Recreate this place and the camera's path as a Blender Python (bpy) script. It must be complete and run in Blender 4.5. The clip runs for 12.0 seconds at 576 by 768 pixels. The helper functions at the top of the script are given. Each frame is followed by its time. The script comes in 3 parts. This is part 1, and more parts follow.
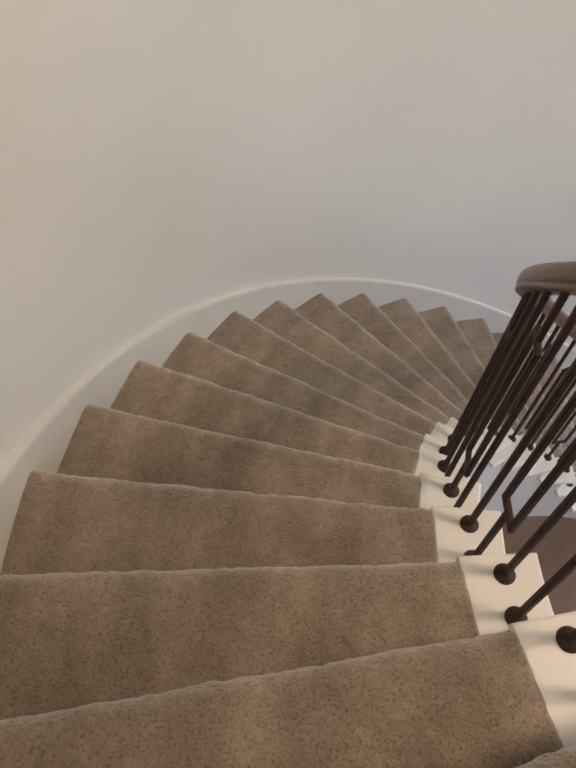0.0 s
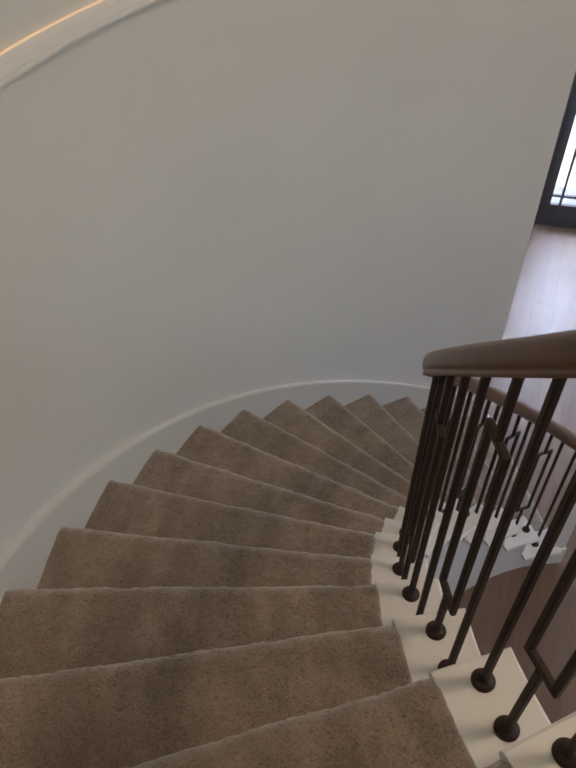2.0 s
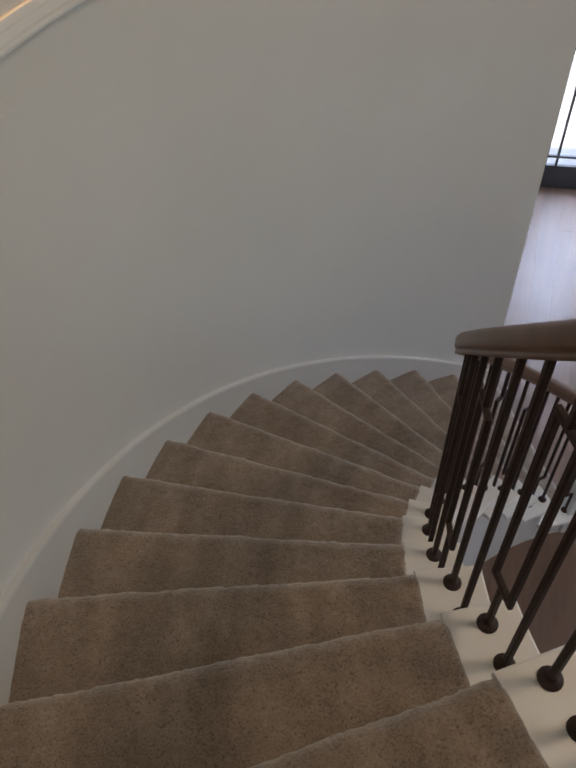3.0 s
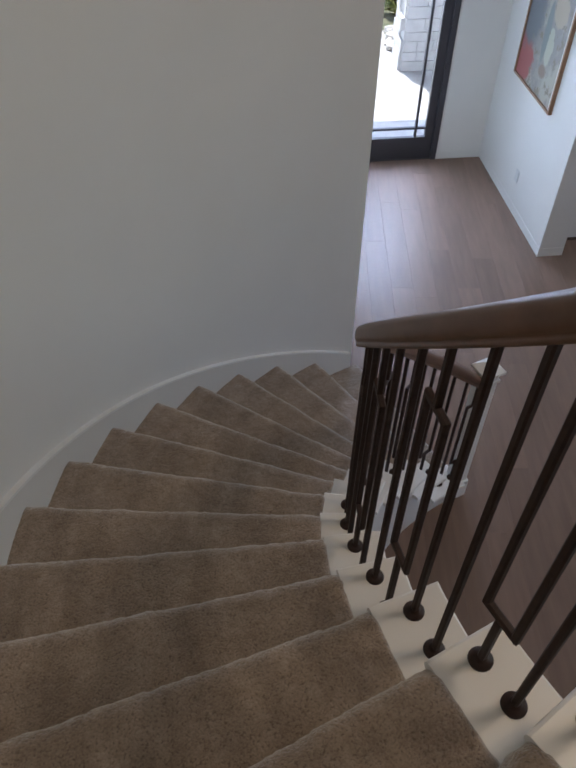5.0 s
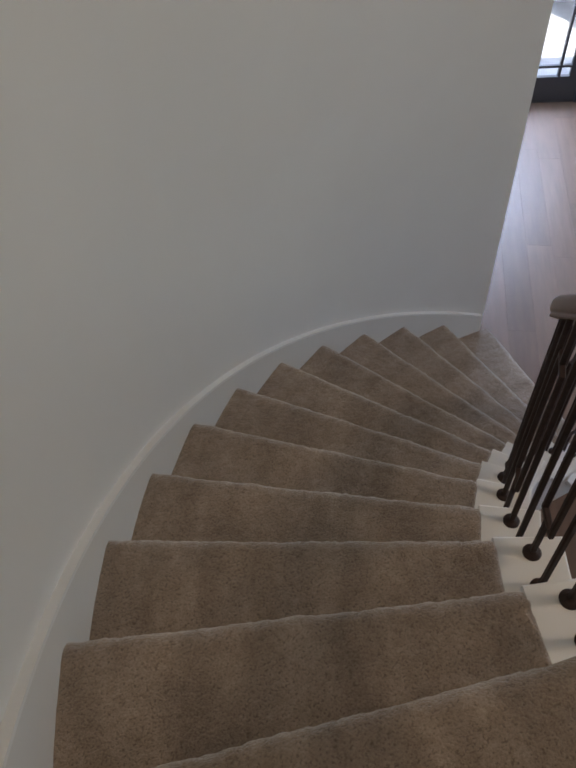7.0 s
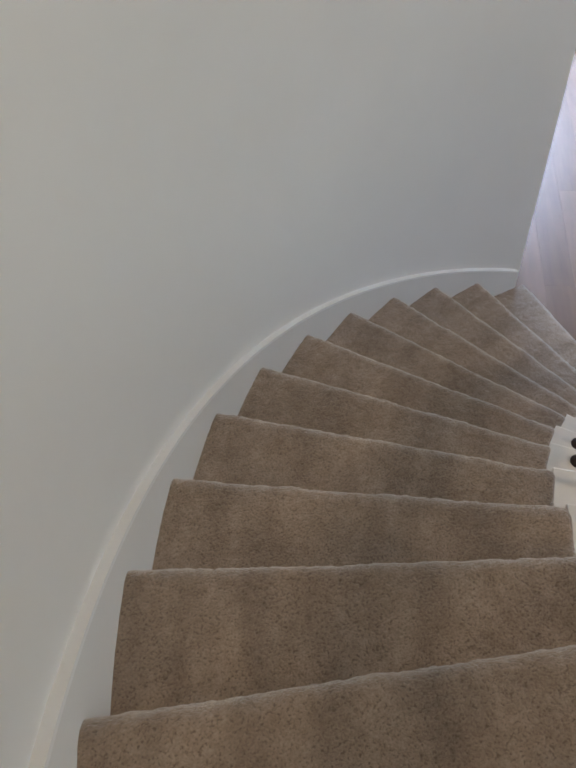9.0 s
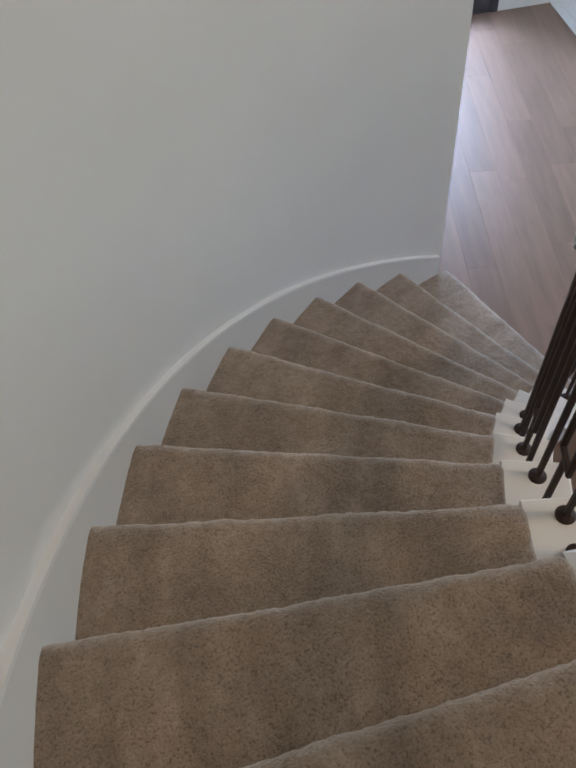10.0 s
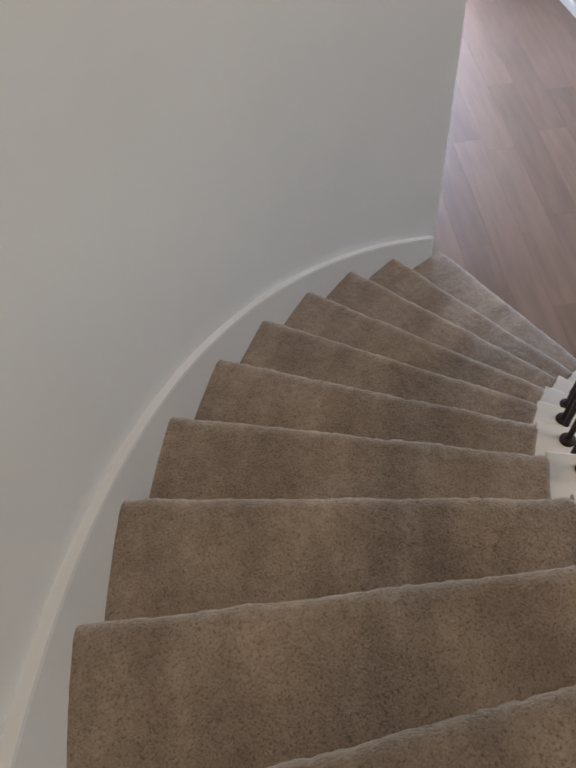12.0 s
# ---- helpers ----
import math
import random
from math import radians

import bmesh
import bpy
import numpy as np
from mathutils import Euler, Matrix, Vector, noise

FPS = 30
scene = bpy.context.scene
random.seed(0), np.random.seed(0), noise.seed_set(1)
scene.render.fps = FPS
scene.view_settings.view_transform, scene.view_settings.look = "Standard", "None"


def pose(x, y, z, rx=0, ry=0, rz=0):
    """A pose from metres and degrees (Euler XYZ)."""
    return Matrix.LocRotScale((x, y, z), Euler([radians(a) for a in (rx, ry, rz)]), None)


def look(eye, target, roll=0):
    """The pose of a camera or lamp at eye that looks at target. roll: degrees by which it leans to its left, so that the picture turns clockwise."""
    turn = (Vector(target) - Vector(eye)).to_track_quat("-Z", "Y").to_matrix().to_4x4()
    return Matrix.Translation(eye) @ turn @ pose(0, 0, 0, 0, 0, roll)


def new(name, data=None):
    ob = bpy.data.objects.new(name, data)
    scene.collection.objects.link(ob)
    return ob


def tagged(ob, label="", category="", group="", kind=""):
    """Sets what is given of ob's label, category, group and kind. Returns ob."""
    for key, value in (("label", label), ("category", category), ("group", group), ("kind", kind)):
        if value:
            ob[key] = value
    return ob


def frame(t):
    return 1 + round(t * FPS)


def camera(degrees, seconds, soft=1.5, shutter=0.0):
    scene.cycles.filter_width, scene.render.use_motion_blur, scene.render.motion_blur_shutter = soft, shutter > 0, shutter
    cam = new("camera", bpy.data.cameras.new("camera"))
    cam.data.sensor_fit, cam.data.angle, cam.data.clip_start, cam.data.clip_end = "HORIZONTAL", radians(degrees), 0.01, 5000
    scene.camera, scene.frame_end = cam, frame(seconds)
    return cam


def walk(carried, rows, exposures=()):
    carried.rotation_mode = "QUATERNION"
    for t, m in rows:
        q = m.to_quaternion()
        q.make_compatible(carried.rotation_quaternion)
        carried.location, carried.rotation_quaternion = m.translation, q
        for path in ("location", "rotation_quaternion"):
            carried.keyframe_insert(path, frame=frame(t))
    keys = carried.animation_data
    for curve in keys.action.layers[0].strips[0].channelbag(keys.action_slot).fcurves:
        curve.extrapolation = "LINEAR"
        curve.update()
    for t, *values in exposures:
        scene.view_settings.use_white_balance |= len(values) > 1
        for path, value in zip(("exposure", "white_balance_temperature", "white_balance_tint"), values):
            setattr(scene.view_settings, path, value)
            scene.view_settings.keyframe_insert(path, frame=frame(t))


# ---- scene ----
# camera: seconds, eye x y z, yaw, pitch, roll
cam = camera(44.81, 12.0, soft=2.3)
VIEW = [
    (0.0, -0.007, 0.062, 4.276, -0.77, -53.20, 7.21),
    (0.5, -0.044, 0.124, 4.263, -2.96, -48.09, 4.74),
    (1.0, -0.013, 0.240, 4.275, -7.59, -45.02, 3.08),
    (1.5, -0.083, 0.323, 4.206, -11.87, -44.03, 1.87),
    (2.0, -0.004, 0.424, 4.058, -14.28, -44.40, -0.42),
    (2.5, -0.020, 0.491, 4.021, -14.39, -45.44, -1.64),
    (2.7, -0.070, 0.508, 4.023, -14.33, -45.98, -2.20),
    (4.3, -0.038, 0.767, 3.841, -26.45, -46.80, -1.52),
    (4.5, -0.044, 0.793, 3.838, -29.15, -46.73, -0.81),
    (5.0, -0.077, 0.859, 3.797, -34.16, -46.79, 0.23),
    (5.5, -0.076, 0.923, 3.717, -35.95, -47.70, 0.43),
    (6.0, -0.020, 0.998, 3.645, -33.25, -48.91, -0.86),
    (6.5, -0.059, 1.092, 3.640, -28.09, -49.87, -3.09),
    (7.0, -0.137, 1.174, 3.611, -23.13, -50.40, -4.96),
    (7.5, -0.132, 1.273, 3.521, -19.74, -50.84, -6.51),
    (7.7, -0.070, 1.308, 3.463, -19.21, -51.16, -6.70),
    (9.3, -0.118, 1.514, 3.348, -23.62, -53.86, -8.69),
    (9.5, -0.100, 1.532, 3.321, -25.01, -53.86, -8.97),
    (10.0, -0.015, 1.573, 3.246, -30.55, -53.92, -7.89),
    (10.5, -0.001, 1.645, 3.216, -35.11, -54.25, -6.97),
    (11.0, -0.006, 1.726, 3.172, -37.25, -55.02, -6.56),
    (11.5, 0.031, 1.814, 3.053, -36.29, -55.80, -7.17),
    (12.0, 0.069, 1.918, 3.016, -35.24, -55.95, -7.51),
]


def facing(x, y, z, yaw, pitch, roll):
    return pose(x, y, z, 90 + pitch, 0, yaw) @ pose(0, 0, 0, 0, 0, roll)


EXPO = [(0.0, 2.65, 6500, 10), (0.5, 2.25, 6500, 10), (1.0, 2.2, 6450, 10), (2.5, 1.75, 6400, 9), (4.5, 1.64, 6000, 9), (5.5, 1.6, 6050, 9), (6.5, 1.6, 6000, 9), (7.5, 1.95, 6350, 9), (9.5, 2.35, 6050, 7), (11.0, 2.1, 6150, 8), (12.0, 2.3, 6450, 10)]
walk(cam, [(v[0], facing(*v[1:])) for v in VIEW], EXPO)

# ---- plan ----
CX, CY = 2.061, 0.886          # centre of the curved stair
RISE = 0.19
R_WALL, R_CARPET, R_IN, R_BAR, R_NOSE, R_STRING = 2.702, 2.677, 1.638, 1.550, 1.460, 1.505
T0, DT = 75.69, 7.383          # degrees: nosing k lies at T0 + k * DT
STEPS = 18
TOP = STEPS * RISE
ROOF = 5.9
FX, FY, FTURN = 5.513, 5.452, 152.0   # foyer corner; its local x runs along the door wall, its local y into the hall
FOYER = pose(FX, FY, 0, 0, 0, FTURN)


# small errors of the joiner, step by step from the lowest: degrees of turn and metres of height
TURNS = [0, 0.0, 0.38, 0.11, -0.16, -0.27, -0.25, -0.03, 0.05, 0.01, -0.13, -0.14, -0.05, 0.04, 0.07, 0.19, 0.09, 0.0, 0.0, 0]
LIFTS = [0, 0.0, 0.014, 0.007, -0.01, -0.012, -0.008, 0.003, 0.009, -0.001, 0.0, -0.012, 0.006, 0.008, 0.007, -0.004, -0.005, 0.0, 0.0, 0]


def ang(k):
    return radians(T0 + k * DT + TURNS[k])


def step_z(k):
    return k * RISE + LIFTS[k]


def ring(r, th, z=0.0, s=0.0):
    """Place at radius r and angle th, moved s along the tangent (up the stair)."""
    return Vector((CX + r * math.cos(th) - s * math.sin(th), CY + r * math.sin(th) + s * math.cos(th), z))


# ---- light ----
world = bpy.data.worlds.new("world")
scene.world = world
world.use_nodes = True
wn = world.node_tree
sky = wn.nodes.new("ShaderNodeTexSky")
sky.sky_type, sky.sun_disc = "NISHITA", False
SUN_DIR = (FOYER.to_3x3() @ Vector((0.20, -0.54, 0.82))).normalized()
sky.sun_elevation = math.asin(SUN_DIR.z)
sky.sun_rotation = math.atan2(SUN_DIR.x, SUN_DIR.y)
wn.nodes["Background"].inputs[1].default_value = 0.15
wn.links.new(sky.outputs[0], wn.nodes["Background"].inputs[0])


def lamp(name, kind, m, energy, color, **kw):
    data = bpy.data.lights.new(name, kind)
    data.energy, data.color = energy, color
    for key, value in kw.items():
        if key == "size":
            data.size = value
        elif key == "size_y":
            data.shape, data.size_y = "RECTANGLE", value
        elif key == "angle":
            data.angle = value
        elif key == "radius":
            data.shadow_soft_size = value
    ob = new(name, data)
    ob.matrix_basis = m
    return ob


lamp("sun", "SUN", look(SUN_DIR * 20, (0, 0, 0)), 4.0, (1, 0.95, 0.88), angle=radians(0.5))
# fill lamp for the hall, in an opening added to an unseen wall
FILL_A, FILL_B, FILL_Z = -4.9, 4.4, 3.4
lamp("hall_fill", "AREA", FOYER @ look((FILL_A + 0.02, FILL_B, FILL_Z), (0, FILL_B, FILL_Z)), 13.5, (1.0, 0.95, 0.89), size=4.0, size_y=3.4)
lamp("landing_lamp", "AREA", look((2.2, 0.6, ROOF - 0.12), (2.2, 0.6, 0)), 11, (1.0, 0.74, 0.50), size=0.7, size_y=0.7)


# lamp added outdoors, out of view, in place of sky light through the door
lamp("door_sky_fill", "AREA", FOYER @ look((1.0, -1.2, 2.15), (1.0, 3.0, 0.7)), 48, (0.62, 0.73, 1.0), size=1.5, size_y=1.1)
# added fill that brightens the partition beside the door; its source is unseen
lamp("foyer_side_fill", "AREA", FOYER @ look((2.14, 1.5, 1.7), (0, 1.5, 1.5)), 9, (0.70, 0.84, 1.0), size=1.1, size_y=1.7)


# ---- materials ----
def shader(name, color, rough=0.6, metal=0.0):
    m = bpy.data.materials.new(name)
    m.use_nodes = True
    b = m.node_tree.nodes["Principled BSDF"]
    b.inputs["Base Color"].default_value = (*color, 1)
    b.inputs["Roughness"].default_value = rough
    b.inputs["Metallic"].default_value = metal
    return m


def node(m, kind, **values):
    n = m.node_tree.nodes.new(kind)
    for key, value in values.items():
        n.inputs[key].default_value = value
    return n


def link(m, a, b):
    m.node_tree.links.new(a, b)


def mixed(m, fac, c1, c2, blend="MIX"):
    n = m.node_tree.nodes.new("ShaderNodeMix")
    n.data_type, n.blend_type = "RGBA", blend
    for sock, v in ((n.inputs[0], fac), (n.inputs[6], c1), (n.inputs[7], c2)):
        if hasattr(v, "links"):
            link(m, v, sock)
        elif isinstance(v, (int, float)):
            sock.default_value = v
        else:
            sock.default_value = (*v, 1)
    return n.outputs[2]


def ramp(m, fac, lo, hi):
    n = m.node_tree.nodes.new("ShaderNodeMapRange")
    link(m, fac, n.inputs[0])
    n.inputs[1].default_value, n.inputs[2].default_value = lo, hi
    return n.outputs[0]


def coords(m, scale=(1, 1, 1), turn=0.0):
    g = m.node_tree.nodes.new("ShaderNodeTexCoord")
    mp = m.node_tree.nodes.new("ShaderNodeMapping")
    mp.inputs["Scale"].default_value = scale
    mp.inputs["Rotation"].default_value = (0, 0, turn)
    link(m, g.outputs["Object"], mp.inputs[0])
    return mp.outputs[0]


def noise_tex(m, vec, scale, detail=3.0, rough=0.55):
    n = node(m, "ShaderNodeTexNoise", Scale=scale, Detail=detail, Roughness=rough)
    link(m, vec, n.inputs["Vector"])
    return n.outputs["Fac"]


def relief(m, height, strength, distance=0.01):
    n = node(m, "ShaderNodeBump", Strength=strength, Distance=distance)
    link(m, height, n.inputs["Height"])
    link(m, n.outputs[0], m.node_tree.nodes["Principled BSDF"].inputs["Normal"])


def base(m, sock, slot="Base Color"):
    link(m, sock, m.node_tree.nodes["Principled BSDF"].inputs[slot])


def paint(name, c, rough=0.6, bump=0.08):
    m = shader(name, c, rough)
    v = coords(m)
    base(m, mixed(m, ramp(m, noise_tex(m, v, 1.3, 4), 0.3, 0.7), tuple(x * 0.97 for x in c), tuple(min(1, x * 1.02) for x in c)))
    relief(m, noise_tex(m, v, 420.0, 2), bump, 0.002)
    return m


def carpet_material():
    """Twisted cut pile: tufts with the shade of their gaps put into the colour, clumps that lean, and bands brushed by
    feet along the way of the stair.
    """
    c = (0.325, 0.257, 0.198)
    m = shader("carpet", c, 0.95)
    v = coords(m)
    tuft = noise_tex(m, v, 190.0, 4, 0.7)
    clump = noise_tex(m, v, 55.0, 4, 0.65)
    speck = noise_tex(m, v, 165.0, 3, 0.6)
    patch = noise_tex(m, v, 17.0, 3, 0.6)
    big = noise_tex(m, v, 6.0, 3, 0.5)
    # bands: radius and angle round the centre of the stair
    sep = m.node_tree.nodes.new("ShaderNodeSeparateXYZ")
    link(m, v, sep.inputs[0])

    def calc(op, a, b=None):
        n = m.node_tree.nodes.new("ShaderNodeMath")
        n.operation = op
        for i, x in enumerate((a, b)):
            if x is not None and hasattr(x, "links"):
                link(m, x, n.inputs[i])
            elif x is not None:
                n.inputs[i].default_value = x
        return n.outputs[0]
    dx, dy = calc("SUBTRACT", sep.outputs[0], CX), calc("SUBTRACT", sep.outputs[1], CY)
    radius = calc("SQRT", calc("ADD", calc("MULTIPLY", dx, dx), calc("MULTIPLY", dy, dy)))
    turn = calc("ARCTAN2", dy, calc("MULTIPLY", dx, -1.0))
    comb = m.node_tree.nodes.new("ShaderNodeCombineXYZ")
    link(m, calc("MULTIPLY", radius, 9.0), comb.inputs[0])
    link(m, calc("MULTIPLY", turn, 5.5), comb.inputs[1])
    band = noise_tex(m, comb.outputs[0], 1.0, 2, 0.5)

    def tint(col, fac, lo, hi, dark, light):
        return mixed(m, ramp(m, fac, lo, hi), mixed(m, 1.0, col, dark, "MULTIPLY"), mixed(m, 1.0, col, light, "MULTIPLY"))
    col = mixed(m, ramp(m, big, 0.36, 0.64), tuple(x * 0.92 for x in c), tuple(x * 1.07 for x in c))
    col = tint(col, band, 0.36, 0.62, (0.80, 0.785, 0.77), (1.10, 1.10, 1.10))
    col = tint(col, patch, 0.38, 0.62, (0.93, 0.925, 0.92), (1.05, 1.05, 1.05))
    col = tint(col, clump, 0.36, 0.62, (0.89, 0.88, 0.87), (1.08, 1.08, 1.08))
    col = tint(col, tuft, 0.36, 0.60, (0.84, 0.825, 0.81), (1.12, 1.12, 1.12))
    # shade deep between the tufts, darkened in the colour
    col = tint(col, speck, 0.34, 0.46, (0.58, 0.56, 0.54), (1.03, 1.03, 1.03))
    base(m, col)
    height = calc("ADD", calc("MULTIPLY", clump, 1.3), calc("ADD", calc("MULTIPLY", tuft, 0.6), calc("MULTIPLY", speck, 0.9)))
    relief(m, height, 0.5, 0.009)
    p = m.node_tree.nodes["Principled BSDF"]
    p.inputs["Sheen Weight"].default_value = 0.8
    p.inputs["Sheen Roughness"].default_value = 0.5
    p.inputs["Specular IOR Level"].default_value = 0.1
    return m


def floor_material():
    m = shader("walnut_planks", (0.15, 0.095, 0.07), 0.36)
    info = m.node_tree.nodes.new("ShaderNodeObjectInfo")
    v = coords(m, (1.0, 8.0, 1.0))
    shift = m.node_tree.nodes.new("ShaderNodeVectorMath")
    shift.operation = "ADD"
    comb = m.node_tree.nodes.new("ShaderNodeCombineXYZ")
    mul = m.node_tree.nodes.new("ShaderNodeMath")
    mul.operation = "MULTIPLY"
    mul.inputs[1].default_value = 37.0
    link(m, info.outputs["Random"], mul.inputs[0])
    link(m, mul.outputs[0], comb.inputs[0])
    link(m, v, shift.inputs[0])
    link(m, comb.outputs[0], shift.inputs[1])
    grain = noise_tex(m, shift.outputs[0], 2.2, 6, 0.55)
    col = mixed(m, ramp(m, grain, 0.25, 0.75), (0.176, 0.118, 0.088), (0.240, 0.162, 0.122))
    col = mixed(m, ramp(m, info.outputs["Random"], 0.0, 1.0), mixed(m, 1.0, col, (0.88, 0.875, 0.87), "MULTIPLY"), mixed(m, 1.0, col, (1.11, 1.105, 1.10), "MULTIPLY"))
    base(m, col)
    r = m.node_tree.nodes.new("ShaderNodeMapRange")
    link(m, grain, r.inputs[0])
    r.inputs[3].default_value, r.inputs[4].default_value = 0.37, 0.50
    base(m, r.outputs[0], "Roughness")
    p = m.node_tree.nodes["Principled BSDF"]
    p.inputs["Specular IOR Level"].default_value = 0.35
    relief(m, grain, 0.06, 0.002)
    return m


def wood_material(name, dark, light, rough=0.35):
    m = shader(name, light, rough)
    v = coords(m, (1, 1, 1))
    g = noise_tex(m, v, 14.0, 6, 0.6)
    base(m, mixed(m, ramp(m, g, 0.3, 0.7), dark, light))
    relief(m, g, 0.06, 0.002)
    return m


def speckled(name, c1, c2, scale, rough=0.9, bump=0.4, dist=0.01):
    m = shader(name, c1, rough)
    v = coords(m)
    g = noise_tex(m, v, scale, 6, 0.6)
    base(m, mixed(m, ramp(m, g, 0.35, 0.65), c1, c2))
    relief(m, g, bump, dist)
    return m


M_WALL = paint("wall_paint", (0.72, 0.71, 0.68), 0.62)
M_TRIM = paint("trim_paint", (0.80, 0.80, 0.78), 0.35, 0.03)
M_TREAD = paint("tread_paint", (0.80, 0.79, 0.76), 0.38, 0.03)
M_SKIRT = paint("skirting_paint", (0.71, 0.70, 0.67), 0.45, 0.03)
M_CEIL = paint("ceiling_paint", (0.80, 0.79, 0.77), 0.8)
M_CARPET = carpet_material()
M_FLOOR = floor_material()
M_RAIL = wood_material("rail_wood", (0.095, 0.046, 0.028), (0.150, 0.078, 0.048), 0.36)
M_IRON = speckled("bronze_iron", (0.026, 0.014, 0.011), (0.042, 0.023, 0.018), 60, 0.55, 0.15, 0.001)
M_IRON.node_tree.nodes["Principled BSDF"].inputs["Specular IOR Level"].default_value = 0.3
M_DOOR = paint("door_paint", (0.055, 0.052, 0.060), 0.42, 0.03)
M_BRICK = speckled("painted_brick", (0.42, 0.41, 0.405), (0.49, 0.48, 0.475), 7, 0.9, 0.5, 0.004)
M_MORTAR = speckled("mortar", (0.37, 0.36, 0.36), (0.43, 0.42, 0.42), 30)
M_PAVE = speckled("concrete", (0.27, 0.26, 0.26), (0.34, 0.33, 0.325), 5)
M_GRASS = speckled("ground_soil", (0.05, 0.06, 0.025), (0.10, 0.09, 0.05), 3)
M_LEAF = speckled("leaf", (0.07, 0.11, 0.02), (0.22, 0.22, 0.04), 6, 0.6, 0.1)
M_STONE = speckled("pale_stone", (0.30, 0.28, 0.25), (0.50, 0.47, 0.43), 7, 0.9, 0.6)
M_OAK = wood_material("oak_frame", (0.22, 0.12, 0.065), (0.33, 0.19, 0.11), 0.4)
M_PLATE = paint("outlet_plastic", (0.60, 0.60, 0.59), 0.3, 0.0)
M_SUB = speckled("subfloor", (0.05, 0.032, 0.026), (0.08, 0.052, 0.04), 8, 0.5, 0.1)
M_GLASS = shader("door_glass", (1, 1, 1), 0.0)
M_GLASS.node_tree.nodes["Principled BSDF"].inputs["Transmission Weight"].default_value = 1.0
M_GLASS.node_tree.nodes["Principled BSDF"].inputs["IOR"].default_value = 1.45


# ---- mesh helpers ----
def part(name, bm, material, parent=None, label="", smooth=False, kind=""):
    me = bpy.data.meshes.new(name)
    bm.to_mesh(me)
    bm.free()
    me.materials.append(material)
    if smooth:
        me.shade_smooth()
    ob = new(name, me)
    ob.parent = parent
    return tagged(ob, label=label, kind=kind)


def thing(name, label, category, group="", m=None):
    ob = tagged(new(name), label, category, group)
    if m is not None:
        ob.matrix_basis = m
    return ob


def box(bm, x0, y0, z0, x1, y1, z1, m=None, bevel=0.0):
    r = bmesh.ops.create_cube(bm, size=1)
    vs = r["verts"]
    t = Matrix.Translation(((x0 + x1) / 2, (y0 + y1) / 2, (z0 + z1) / 2)) @ Matrix.Diagonal((abs(x1 - x0), abs(y1 - y0), abs(z1 - z0), 1))
    bmesh.ops.transform(bm, matrix=t, verts=vs)
    if bevel:
        es = {e for v in vs for e in v.link_edges}
        out = bmesh.ops.bevel(bm, geom=list(es), offset=bevel, segments=2, profile=0.6, affect="EDGES")
        vs = list({v for f in out["faces"] for v in f.verts} | {v for v in vs if v.is_valid})
    if m is not None:
        bmesh.ops.transform(bm, matrix=m, verts=vs)


def boxes(*specs, m=None, bevel=0.0):
    bm = bmesh.new()
    for s in specs:
        box(bm, *s, m=m, bevel=bevel)
    return bm


def sweep(bm, rings, close=True, caps=True):
    """Skins a row of rings of places."""
    rows = [[bm.verts.new(p) for p in r] for r in rings]
    n = len(rows[0])
    for a, b in zip(rows, rows[1:]):
        for i in range(n if close else n - 1):
            j = (i + 1) % n
            bm.faces.new((a[i], a[j], b[j], b[i]))
    if caps and close:
        bm.faces.new(rows[0])
        bm.faces.new(rows[-1][::-1])
    bmesh.ops.recalc_face_normals(bm, faces=bm.faces)


def arc_block(r0, r1, a0, a1, low, high, n=48):
    """A curved block between radii and angles in degrees; low and high give z at an angle."""
    bm = bmesh.new()
    rings = []
    for i in range(n + 1):
        a = radians(a0 + (a1 - a0) * i / n)
        lo, hi = low(a), high(a)
        rings.append([ring(r0, a, lo), ring(r1, a, lo), ring(r1, a, hi), ring(r0, a, hi)])
    sweep(bm, rings)
    sharp = [e for e in bm.edges if len(e.link_faces) == 2 and e.calc_face_angle() > 0.6]
    for f in bm.faces:
        f.smooth = True
    for e in sharp:
        e.smooth = False
    return bm


def skew(r):
    """The nosing lines run slightly ahead of the radius on the open side."""
    return -0.014 + 0.034 * (r - R_IN) / (R_CARPET - R_IN)


def line_z(a):
    """Height of the nosing line at an angle."""
    return RISE * (math.degrees(a) - T0) / DT


# ---- structure ----
WALL_END = 84.64
wall = part("wall_stair", arc_block(R_WALL, R_WALL + 0.15, WALL_END, 300, lambda a: -0.05, lambda a: ROOF, 110), M_WALL, smooth=False, kind="structure",
            label="curved off-white painted stair wall")

part("wall_stringer", arc_block(R_STRING, R_STRING + 0.13, T0 + 0.95 * DT + 1.6, T0 + STEPS * DT, lambda a: -0.02,
     lambda a: max(0.10, step_z(max(0, math.floor((math.degrees(a) - T0 - 1.6) / DT + 0.001))) - 0.03), 17 * 24), M_WALL, kind="structure",
     label="white painted curved wall under the open side of the stair")


def skirt(name, r0, r1, lo, hi, mat):
    bm = bmesh.new()
    rings = []
    a0, a1 = WALL_END + 0.6, T0 + STEPS * DT
    for i in range(141):
        a = radians(a0 + (a1 - a0) * i / 140)
        z = line_z(a)
        rings.append([ring(r0, a, z + lo), ring(r1, a, z + lo), ring(r1, a, z + hi), ring(r0, a, z + hi)])
    sweep(bm, rings)
    return part(name, bm, mat, kind="structure", label="white painted stair skirting")


